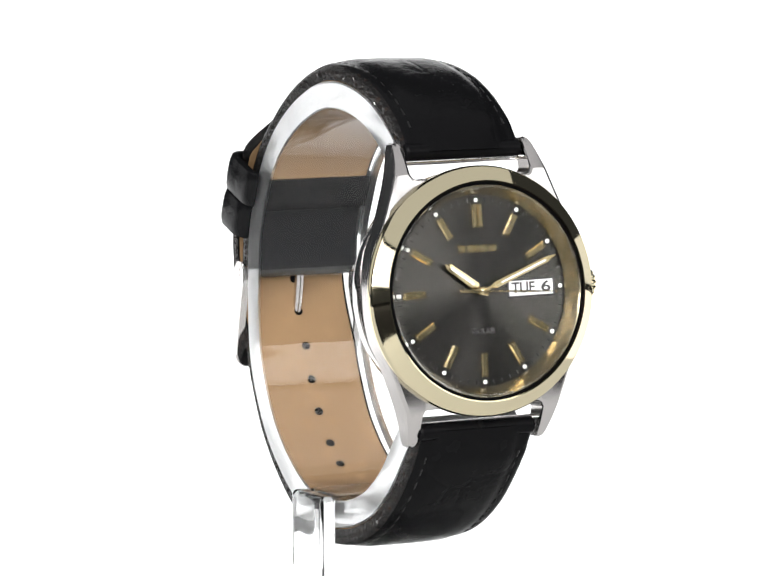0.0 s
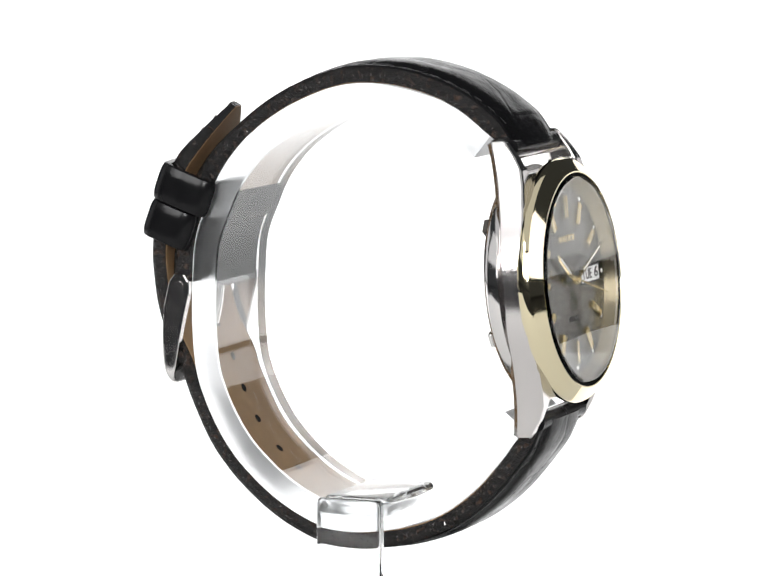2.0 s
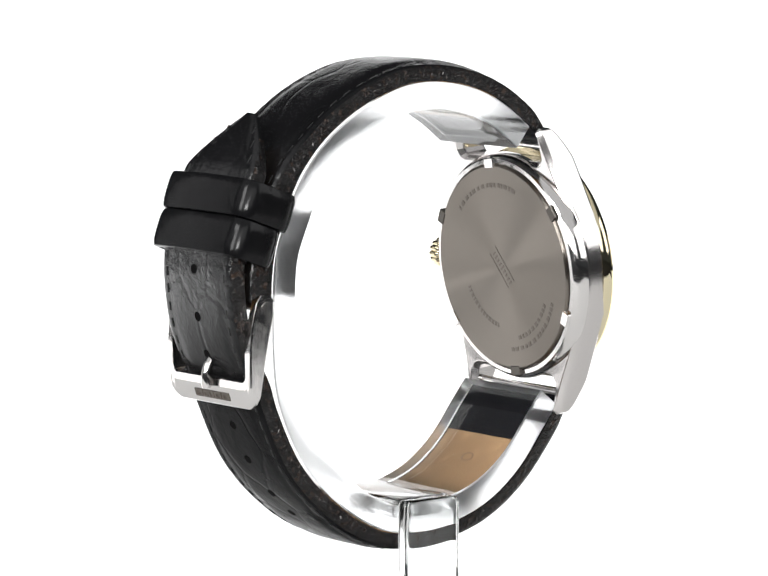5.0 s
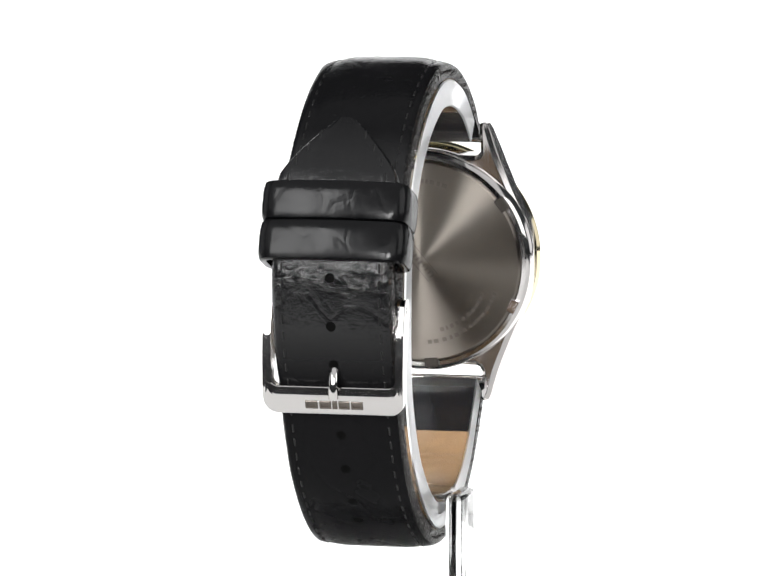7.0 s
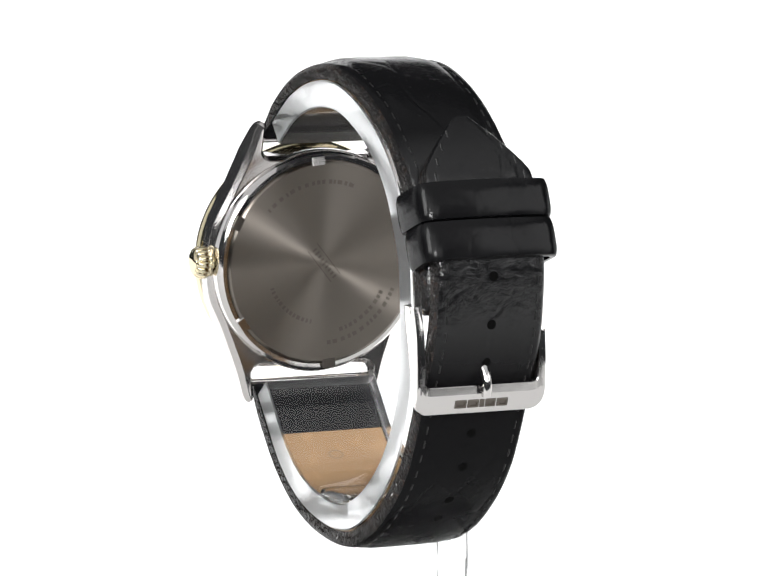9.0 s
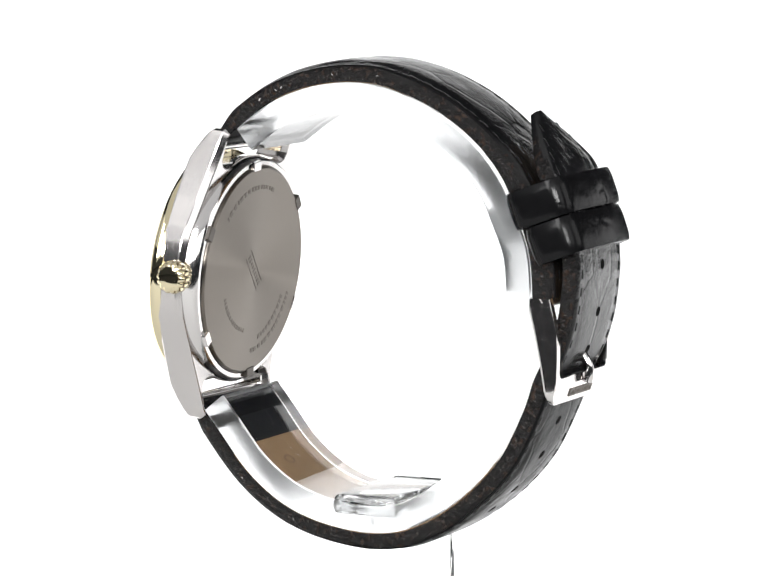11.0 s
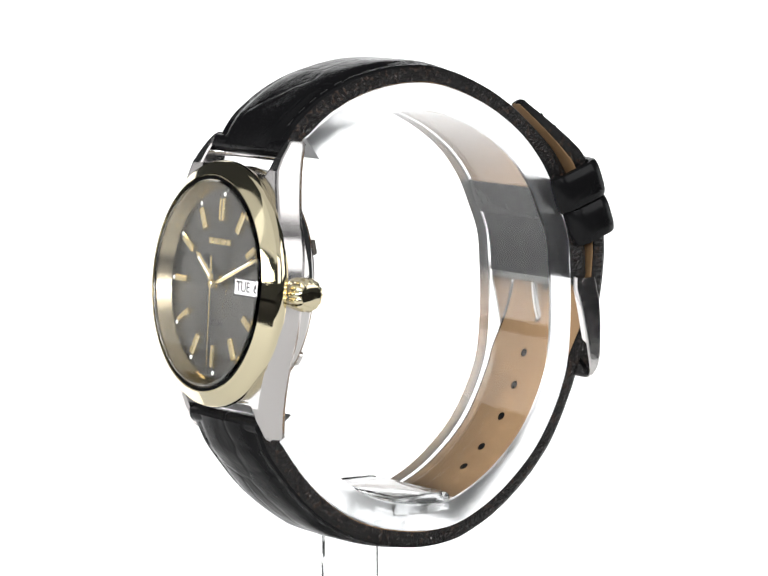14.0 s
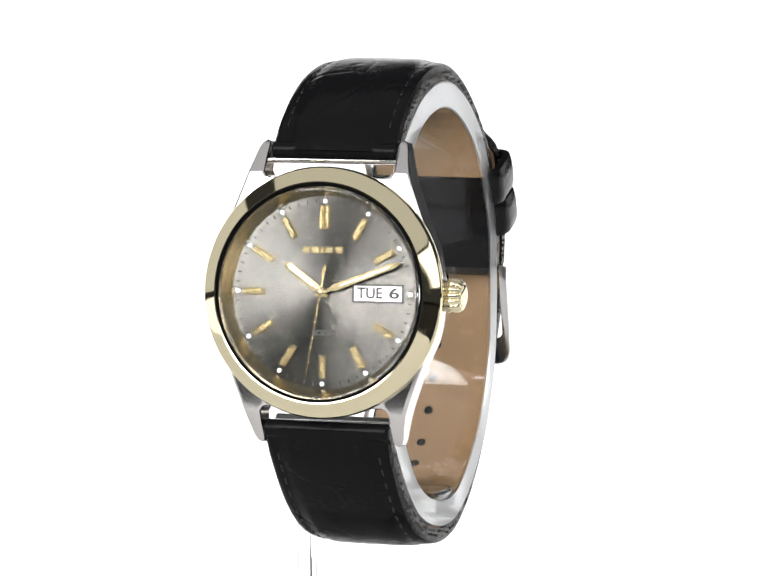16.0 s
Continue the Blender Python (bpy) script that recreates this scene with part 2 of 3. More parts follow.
# ---------------------------------------------------------------- the table: white sheet swept up behind, dark table in front
def sheet(name, prof, half, material, label):
    bm = bmesh.new()
    cols = [-half, -half / 2, 0, half / 2, half]
    grid = [[bm.verts.new((x * 1000, y * 1000, z * 1000)) for x in cols] for y, z in prof]
    for a, b in zip(grid, grid[1:]):
        for i in range(len(cols) - 1):
            bm.faces.new((a[i], a[i + 1], b[i + 1], b[i]))
    return tagged(part(name, bm, material), label, "backdrop", kind="structure")


def table():
    bm = block(-2200, 2200, -2600, 3300, -60, -4, 3)
    return tagged(part("ground", bm, DARK), "dark grey table under the white paper", "table", kind="structure")


SWEEP = [(0.03, 0.0), (0.3, 0.0), (0.7, 0.0), (1.0, 0.0)]
SWEEP += [(1.0 + 0.3 * math.sin(radians(a)), 0.3 - 0.3 * math.cos(radians(a))) for a in range(10, 91, 10)] + [(1.3, 0.7)]
sheet("backdrop", SWEEP, 0.6, SHEET, "seamless white sweep behind the watch, with an added glow")
sheet("floor", [(-0.15, 0.0), (-0.04, 0.0), (0.03, 0.0)], 0.3, PAPER, "white card under the watch stand")
table()

# ---------------------------------------------------------------- the watch
HEAD_TILT = 5.41
# the head sits a little askew on the strap
HEAD = pose(0, -28.5 * MM, 0, 0, 0, -1.35) @ pose(0, 0, 0, 90 - HEAD_TILT, 0, 0) @ pose(0, 0, 0, 0, 0, 0.74)
START = pose(0, 0, AXIS_Z * MM, 0, 0, turn(0))

watch = tagged(new("wristwatch"), "steel and gold wristwatch, grey sunray dial, black leather strap buckled", "wristwatch")
watch.matrix_basis = START


def circle(r, n=128):
    return [(r * math.cos(2 * math.pi * i / n), r * math.sin(2 * math.pi * i / n)) for i in range(n)]


# case: barrel with four lugs
QUARTER = [(18.1, 0.0), (18.05, 1.6), (17.9, 3.2), (17.6, 4.8), (17.1, 6.5), (16.2, 8.2), (15.2, 10.0), (14.25, 11.9), (13.45, 13.7), (12.8, 15.4), (12.2, 17.2), (11.7, 19.0), (11.35, 20.6), (10.95, 21.5), (10.4, 21.8), (9.9, 21.6), (9.7, 21.0), (9.7, 19.0), (9.7, 17.2), (9.3, 16.6), (8.8, 16.4), (6.0, 16.4), (3.0, 16.4), (0.0, 16.4)]


def case_outline():
    q = QUARTER
    up = q + [(-x, y) for x, y in q[-2::-1]]
    ring = up + [(x, -y) for x, y in up[-2:0:-1]]
    return [(x - math.copysign(0.7, x) * max(0.0, 1 - (y / 13) ** 2) if abs(x) > 12 else x, y) for x, y in ring]


def w_front(v):
    a = abs(v)
    return 0.45 - 0.9 * (min(a, 16.7) / 16.7) ** 2 - (max(0, a - 16.7) / 5.0) ** 1.3 * 2.9


def w_back(v):
    return -3.8 - 2.3 * (abs(v) / 21) ** 2


def case_mesh():
    out = case_outline()
    n = len(out)
    nor = []
    for i in range(n):
        a, b = Vector(out[i - 1]), Vector(out[(i + 1) % n])
        d = (b - a).normalized()
        nor.append(Vector((d.y, -d.x)))
    def ring(inset, w):
        return [(out[i][0] - nor[i].x * inset, out[i][1] - nor[i].y * inset, w(out[i][1])) for i in range(n)]
    loops = [ring(0.45, lambda v: w_front(v)), ring(0.12, lambda v: w_front(v) - 0.12), ring(0.0, lambda v: w_front(v) - 0.4),
             ring(0.0, lambda v: w_back(v) + 0.95), ring(0.08, lambda v: w_back(v) + 0.75), ring(0.66, lambda v: w_back(v) + 0.06), ring(0.8, lambda v: w_back(v))]
    bm = rings(loops)
    bm.verts.ensure_lookup_table()
    top, bot = list(bm.verts[:n]), list(bm.verts[-n:])
    for rim, w, hole in ((top, 0.0, 14.6), (bot, -4.2, 12.5)):
        well = [bm.verts.new((x, y, w)) for x, y in circle(hole, 72)]
        edges = [bm.edges.new((well[k], well[(k + 1) % 72])) for k in range(72)]
        edges += [bm.edges.get((rim[k], rim[(k + 1) % n])) for k in range(n)]
        bmesh.ops.triangle_fill(bm, use_beauty=True, use_dissolve=False, edges=edges, normal=(0, 0, 1))
        lower = [bm.verts.new((v.co.x, v.co.y, -2.0)) for v in well]
        for k in range(72):
            bm.faces.new((well[k], well[(k + 1) % 72], lower[(k + 1) % 72], lower[k]))
        bm.faces.new(lower)
    return bm


case = part("case", case_mesh(), BRUSHED, watch, "brushed stainless steel case with four lugs", HEAD, smooth=15)
part("bezel", lathe([(15.52, 1.2), (15.52, 2.4), (15.62, 2.62), (15.8, 2.64), (17.35, 1.45), (17.75, 1.2), (17.95, 0.8), (17.95, 0.1), (17.6, -0.6), (15.3, -0.6)], closed=True), GOLD, case, "polished gold-tone bezel")
# Black ring put in for the dark step groove inside the bezel.
part("groove_ring", lathe([(15.12, 1.5), (15.12, 2.36), (15.28, 2.44), (15.5, 2.4), (15.5, 1.5)], closed=True), BLACK, case, "thin black ring round the crystal")
part("rehaut", lathe([(15.28, 1.9), (15.28, -0.2), (13.75, -0.2), (13.75, 0.02), (14.9, 1.9)], closed=True), FLANGE, case, "gold inner flange ring")
crystal = part("crystal", lathe([(15.1, 1.95), (15.1, 2.55), (14.9, 2.8), (14.6, 2.86), (8, 2.9), (0.01, 2.92), (0.01, 1.95)][::-1], closed=False), GLASS, case, "clear mineral glass crystal", smooth=3)
crystal.visible_shadow = False
BACK = pose(-0.5 * MM, 0, 0)
part("caseback_ring", lathe([(12.0, -4.0), (17.3, -3.6), (17.3, -5.0), (16.9, -5.7), (16.5, -6.0), (15.9, -6.05), (15.7, -5.85), (12, -5.85)], closed=True), STEEL, case, "polished screw ring round the back", BACK)
part("caseback", lathe([(15.72, -5.7), (15.72, -6.25), (15.4, -6.5), (8, -6.52), (0.01, -6.52), (0.01, -5.7)], closed=False), CASEBACK, case, "turned steel back with worn engraving", BACK)
# Blocks for recessed notches; every other one darker, recess shade put into the colour.
for k in range(6):
    a = radians(24 + 60 * k)
    bm = block(-0.75, 0.75, -1.1, 1.1, -6.62, -5.9, 0.12, m=Matrix.Translation((15.9 * math.cos(a), 15.9 * math.sin(a), 0)) @ Matrix.Rotation(a, 4, "Z"))
    part("wrench_notch", bm, STEEL if k % 2 else RECESS_STEEL, case, "", BACK)


def back_engraving():
    """Unreadable engraved writing: short bars along an arc and a slanted row."""
    rnd = random.Random(4)
    bm = bmesh.new()
    for r, a0, a1 in ((12.6, 200, 262), (11.0, 205, 250), (9.3, 280, 335), (12.6, 40, 110)):
        a = a0
        while a < a1:
            w = rnd.uniform(2.0, 4.6)
            m = Matrix.Rotation(radians(a + w / 2), 4, "Z") @ Matrix.Translation((r, 0, 0))
            block(-0.32, 0.32, -r * radians(w) / 2 * 0.8, r * radians(w) / 2 * 0.8, -6.555, -6.5, bm=bm, m=m)
            a += w + rnd.uniform(0.6, 2.4)
    for x in (-0.95, 0.95):
        block(x - 0.09, x + 0.09, -3.2, 3.2, -6.555, -6.5, bm=bm, m=Matrix.Rotation(radians(-40), 4, "Z"))
    for k in range(9):
        h = rnd.uniform(0.3, 0.6)
        block(-h, h, -3.0 + 0.68 * k, -2.7 + 0.68 * k, -6.55, -6.5, bm=bm, m=Matrix.Rotation(radians(-40), 4, "Z"))
    return bm


part("engraving", back_engraving(), WORN, case, "worn engraved lines too small to read", BACK)


def crown_mesh():
    n, teeth = 112, 14
    prof = [(1.1, 16.5), (1.1, 17.3), (2.0, 17.35), (2.4, 17.6), (2.5, 17.9), (2.5, 19.0), (2.32, 19.4), (2.1, 19.7), (1.65, 19.8), (1.6, 19.92), (1.2, 20.0), (0.5, 20.04)]
    loops = []
    for r, u in prof:
        loop = []
        for i in range(n):
            a = 2 * math.pi * i / n
            g = 0.26 * (1 - abs(math.sin(teeth * a / 2))) ** 1.5 if r > 2.05 and 17.5 < u < 19.75 else 0.0
            loop.append((u, (r - g) * math.cos(a), (r - g) * math.sin(a) - 3.1))
        loops.append(loop)
    return rings(loops, caps=True)


crown = part("crown", crown_mesh(), GOLD, watch, "small fluted gold-tone winding crown", HEAD, smooth=50)

# dial and what is on it
dial = part("dial", lathe([(14.1, -0.3), (14.1, 0.0), (7, 0.0), (0.01, 0.0), (0.01, -0.3)]), DIAL, watch, "grey sunray-brushed dial", HEAD)


def baton(w, l, h=0.45):
    bm = bmesh.new()
    return rings([[(-w / 2, -l / 2, 0), (w / 2, -l / 2, 0), (w / 2, l / 2, 0), (-w / 2, l / 2, 0)],
                  [(-w / 2, -l / 2, h * 0.5), (w / 2, -l / 2, h * 0.5), (w / 2, l / 2, h * 0.5), (-w / 2, l / 2, h * 0.5)],
                  [(-w / 2 + 0.18, -l / 2 + 0.12, h), (w / 2 - 0.18, -l / 2 + 0.12, h), (w / 2 - 0.18, l / 2 - 0.12, h), (-w / 2 + 0.18, l / 2 - 0.12, h)]], caps=True, bm=bm)


first = None
for hour in (1, 2, 4, 5, 6, 7, 8, 9, 10, 11):
    a = 30 * hour
    place = spot(10.55 * math.sin(radians(a)), 10.55 * math.cos(radians(a)), 0.002, a)
    if first is None:
        first = part("hour_marker", baton(1.08, 3.4), GOLD_SOFT, dial, "", place)
    else:
        ob = new("hour_marker", first.data)
        ob.parent, ob.matrix_basis = dial, place
for dx in (-0.45, 0.45):
    part("hour_marker", baton(0.75, 3.4), GOLD_SOFT, dial, "", spot(dx, 10.75, 0.002))
dot = None
for hour in range(12):
    a = 30 * hour
    place = spot(13.0 * math.sin(radians(a)), 13.0 * math.cos(radians(a)), 0.002)
    if dot is None:
        dot = part("lume_dot", lathe([(0.31, 0.0), (0.31, 0.06), (0.2, 0.12), (0.01, 0.14)], 20), LUME, dial, "", place)
    else:
        ob = new("lume_dot", dot.data)
        ob.parent, ob.matrix_basis = dial, place
tick = None
for k in range(60):
    if k % 5:
        place = spot(13.05 * math.sin(radians(6 * k)), 13.05 * math.cos(radians(6 * k)), 0.002, 6 * k)
        if tick is None:
            tick = part("minute_tick", block(-0.07, 0.07, -0.27, 0.27, 0, 0.02), INK, dial, "", place)
        else:
            ob = new("minute_tick", tick.data)
            ob.parent, ob.matrix_basis = dial, place
# day and date
part("date_frame", rings([[(4.35, -1.3, z), (12.0, -1.3, z), (12.0, 1.35, z), (4.35, 1.35, z)] for z in (0.005,)] + [[(4.35, -1.3, 0.09), (12.0, -1.3, 0.09), (12.0, 1.35, 0.09), (4.35, 1.35, 0.09)], [(4.6, -1.05, 0.09), (11.75, -1.05, 0.09), (11.75, 1.1, 0.09), (4.6, 1.1, 0.09)], [(4.6, -1.05, 0.005), (11.75, -1.05, 0.005), (11.75, 1.1, 0.005), (4.6, 1.1, 0.005)]], closed=True), INK, dial, "thin dark frame of the day and date window")
part("day_disc", block(4.6, 9.35, -1.05, 1.1, 0.004, 0.03), WHITE, dial, "white day disc")
part("date_disc", block(9.42, 11.75, -1.05, 1.1, 0.004, 0.03), WHITE, dial, "white date disc")
put_text("day_lettering", "TUE", 2.15, spot(6.95, 0.03, 0.05), INK, dial, stretch=0.98)
put_text("date_numeral", "6", 2.1, spot(10.6, 0.03, 0.05), INK, dial, stretch=1.6)
put_text("dial_lettering", "SOLAR", 1.05, spot(0.2, -5.75, 0.03), INK, dial, stretch=1.15)
for k, w in enumerate((1.15, 1.15, 0.5, 1.15, 1.2)):
    x = (-3.0, -1.55, -0.55, 0.5, 2.0)[k] + 0.35
    part("emblem_block", block(-w / 2, w / 2, -0.48, 0.48, 0, 0.22, 0.08, m=None), GOLD_SOFT, dial, "raised gold maker's mark" if k == 0 else "", spot(x - 0.1, 6.1, 0.002))


def hand_mesh(length, width, tail, z):
    """A slim faceted hand with a ridge and a ring round the pivot."""
    loops = []
    for t, w in ((-tail, 0.35), (0.0, 0.55), (length * 0.12, 0.5), (length * 0.16, 1.0), (length * 0.9, 0.85), (length, 0.12)):
        h = width * w / 2
        loops.append([(-h, t, z), (0, t, z - 0.05), (h, t, z), (0, t, z + 0.14)])
    bm = rings(loops, caps=True)
    lathe([(0.62, z - 0.1), (0.62, z + 0.12), (0.5, z + 0.2), (0.01, z + 0.2)], 32, bm=bm)
    return bm


def lume_strip(length, width, z):
    return rings([[(-width * 0.22, length * a, z), (width * 0.22, length * a, z), (width * 0.22, length * a, z + 0.02), (-width * 0.22, length * a, z + 0.02)] for a in (0.24, 0.86)], caps=True)


hour_hand = part("hour_hand", hand_mesh(7.1, 1.2, 1.0, 0.75), GOLD_SOFT, watch, "gold hour hand with white inlay", HEAD @ spot(0, 0, 0, 305.8), smooth=10)
part("lume_inlay", lume_strip(7.1, 0.8, 0.87), LUME, hour_hand)
minute_hand = part("minute_hand", hand_mesh(12.7, 0.95, 1.0, 1.05), GOLD_SOFT, watch, "gold minute hand with white inlay", HEAD @ spot(0, 0, 0, 69.4), smooth=10)
part("lume_inlay", lume_strip(12.7, 0.6, 1.17), LUME, minute_hand)


def second_mesh():
    bm = rings([[(-w / 2, t, 1.42), (w / 2, t, 1.42), (w / 2, t, 1.5), (-w / 2, t, 1.5)] for t, w in ((-4.0, 0.5), (-1.2, 0.42), (0, 0.3), (12.2, 0.12))], caps=True)
    lathe([(0.55, 1.38), (0.55, 1.52), (0.4, 1.66), (0.01, 1.68)], 32, bm=bm)
    return bm


second_hand = part("second_hand", second_mesh(), GOLD_SOFT, watch, "thin gold sweep second hand", HEAD)
for s in (1, -1):
    part("spring_bar", rings([[(x, s * 18.9 + 0.55 * math.cos(a), -3.9 + 0.55 * math.sin(a)) for a in [2 * math.pi * i / 16 for i in range(16)]] for x in (-9.7, 9.7)], caps=True), STEEL, watch, "steel spring bar between the lugs", HEAD)

# strap ------------------------------------------------------------
UPPER = [(-23.4, 19.2), (-22.1, 20.9), (-20.2, 22.9), (-16.4, 25.8), (-12.3, 27.9), (-8.5, 29.1), (-4.7, 29.8), (-1.1, 30.0), (2.5, 29.8), (6.3, 28.8), (10.1, 27.3), (13.9, 25.3), (17.6, 22.7), (21.2, 19.4), (23.9, 16.2), (26.2, 12.0), (28.0, 7.0), (28.9, 2.4), (29.1, -1.6)]
LOWER = [(-27.5, -19.3), (-26.4, -21.6), (-23.9, -25.3), (-20.1, -30.0), (-16.3, -33.4), (-12.5, -35.8), (-8.8, -37.3), (-4.9, -38.3), (0.7, -39.0), (6.3, -38.5), (10.1, -37.1), (13.6, -35.2), (17.1, -32.6), (20.8, -29.1), (24.1, -24.7), (27.3, -18.0), (28.6, -14.1), (31.0, -9.2), (32.4, -4.7), (33.1, 0.7), (33.1, 3.8), (32.6, 8.0), (31.3, 12.0), (29.5, 15.9), (26.8, 20.3), (24.1, 24.4)]
upper_path, lower_path = smooth_path(UPPER), smooth_path(LOWER)
LONG = 95.0          # only the long strap half thins out towards its tip


def upper_half(s, total):
    return 9.45 - 0.6 * min(1, s / 45)


def lower_half(s, total):
    w = 9.45 - 0.75 * min(1, s / 60)
    k = max(0.0, (s - (total - 9.5)) / 9.5)
    return w * (1 - 0.86 * k ** 1.25)


def thick_at(s, total):
    fold = 0.0 if total > LONG else 1.2 * min(1.0, max(0.0, s - total + 25.0) / 10.0)      # turned back round the buckle's pin
    return (2.5 + fold + 0.5 * math.exp(-s / 7.0)) * min(1.0, 0.4 + 0.12 * s) * (min(1.0, 0.4 + 0.07 * (total - s)) if total > LONG else 1.0)


def strap_section(half, dome):
    def section(s, total):
        h, t = half(s, total), thick_at(s, total)
        c = t / 2
        d = dome * (0.35 + 0.65 * math.exp(-max(0.0, s - 22.0) / 14.0))
        k = h / 9.45
        lo = -c + 0.1
        up = [(-h, lo), (-h, c * 0.35), (-h + 0.35 * k, c * 0.8), (-h + 0.9 * k, c), (-h + 1.5 * k, c + 0.05), (-h + 2.1 * k, c + 0.02), (-h + 3.0 * k, c + d * 0.6), (-h + 4.3 * k, c + d * 0.92), (-h * 0.25, c + d)]
        return up + [(-x, o) for x, o in up[::-1]]
    return section


def lining_section(half):
    def section(s, total):
        h, t = half(s, total) - 0.35, thick_at(s, total)
        c = t / 2
        return [(-h, -c + 0.14), (-h + 0.05, -c + 0.02), (-h + 0.3, -c), (h - 0.3, -c), (h - 0.05, -c + 0.02), (h, -c + 0.14)]
    return section


def band_part(path, section, sign, s0, s1):
    fr = frames_of(path)
    total = fr[-1][2]
    loops = [[(x, q.x + sign * n.x * o, q.y + sign * n.y * o) for x, o in section(s, total)] for q, n, s in fr if s0 <= s <= s1]
    return rings(loops, caps=True)


upper = part("upper_strap", band(upper_path, strap_section(upper_half, 0.75)), LEATHER, watch, "black crocodile-grained leather strap half with buckle", smooth=40)
lower = part("lower_strap", band(lower_path, strap_section(lower_half, 0.75), -1), LEATHER, watch, "long black grained leather strap half with punched holes", smooth=40)
for ob in (upper, lower):
    ob.data.materials.append(EDGE)
    for f in ob.data.polygons:
        if abs(f.normal.x) > 0.75:
            f.material_index = 1
u_len, l_len = frames_of(upper_path)[-1][2], frames_of(lower_path)[-1][2]
part("lining", band_part(upper_path, lining_section(upper_half), 1, 0, 12.5), BLACK_LINING, upper, "black turned-over lining")
part("lining", band_part(upper_path, lining_section(upper_half), 1, 12.0, u_len - 15.0), TAN, upper, "tan leather lining")
part("lining", band_part(upper_path, lining_section(upper_half), 1, u_len - 15.5, u_len), BLACK_LINING, upper, "black turned-over lining")
part("lining", band_part(lower_path, lining_section(lower_half), -1, 0, 11.0), BLACK_LINING, lower, "black turned-over lining")
part("lining", band_part(lower_path, lining_section(lower_half), -1, 10.4, l_len), TAN, lower, "tan leather lining")


def roll(path, at, r, half, sign):
    q = path[at]
    return rings([[(x, q.x + rr * math.cos(a), q.y + rr * math.sin(a)) for a in [2 * math.pi * i / 28 for i in range(28)]] for x, rr in ((-half, r - 0.3), (-half + 0.3, r), (half - 0.3, r), (half, r - 0.3))], caps=True)


part("lug_roll", roll(upper_path, 1, 1.3, 9.4, 1), LEATHER, upper)
part("lug_roll", roll(lower_path, 1, 1.3, 9.4, 1), LEATHER, lower)
part("buckle_roll", roll(upper_path, -1, 1.45, 8.5, 1), LEATHER, upper)


def stitches(path, half, sign, s0, s1):
    """Short raised stitches along both edges, and whip stitches over the cut edge."""
    fr = frames_of(path)
    total = fr[-1][2]
    bm = bmesh.new()
    rnd = random.Random(7)
    nxt = s0
    for (q, n, s), (q2, n2, s2) in zip(fr, fr[1:]):
        if s >= nxt and s < s1:
            nxt = s + 2.1
            d = (q2 - q).normalized()
            h, c = half(s, total), thick_at(s, total) / 2
            for side in (-1, 1):
                ctr = Vector((side * (h - 1.75 * h / 9.45), q.x + sign * n.x * (c + 0.05), q.y + sign * n.y * (c + 0.05)))
                m = Matrix(((1, 0, 0, ctr.x), (0, d.x, sign * n.x, ctr.y), (0, d.y, sign * n.y, ctr.z), (0, 0, 0, 1)))
                block(-0.15, 0.15, -0.68, 0.68, -0.12, 0.08 + rnd.uniform(-0.03, 0.03), 0.09, bm=bm, m=m)
    return bm


def edge_threads(path, half, sign, s0, s1):
    """Small glossy thread ends standing on both cut edges, each turned its own way."""
    fr = frames_of(path)
    total = fr[-1][2]
    bm = bmesh.new()
    rnd = random.Random(11)
    for q, n, s in fr:
        if s0 < s < s1:
            h, c = half(s, total), thick_at(s, total) / 2
            for side in (-1, 1):
                if rnd.random() < 0.75:
                    o = rnd.choice((-0.55, -0.1, -0.05, 0.0)) * c + rnd.uniform(-0.1, 0.1)
                    m = Matrix.Translation((side * (h + 0.02), q.x + sign * n.x * o, q.y + sign * n.y * o)) @ Matrix.Rotation(rnd.uniform(0, 6.3), 4, "X") @ Matrix.Rotation(rnd.uniform(-0.6, 0.6), 4, "Z") @ Matrix.Rotation(rnd.uniform(-0.6, 0.6), 4, "Y")
                    block(-0.1, 0.1, -0.24, 0.24, -0.1, 0.1, 0.05, bm=bm, m=m)
    return bm


tagged(part("edge_stitching", edge_threads(upper_path, upper_half, 1, 4, u_len - 2), EDGE_THREAD, upper, "glossy thread on the cut edge"), kind="stuff")
tagged(part("edge_stitching", edge_threads(lower_path, lower_half, -1, 4, l_len - 10), EDGE_THREAD, lower, "glossy thread on the cut edge"), kind="stuff")
tagged(part("stitching", stitches(upper_path, upper_half, 1, 4, u_len - 3), THREAD, upper, "black thread stitching"), kind="stuff")
tagged(part("stitching", stitches(lower_path, lower_half, -1, 4, l_len - 1.5), THREAD, lower, "black thread stitching"), kind="stuff")


def at_height(path, z, late=True):
    fr = frames_of(path)
    best = min((f for f in fr if f[0].x > 0), key=lambda f: abs(f[0].y - z))
    return best


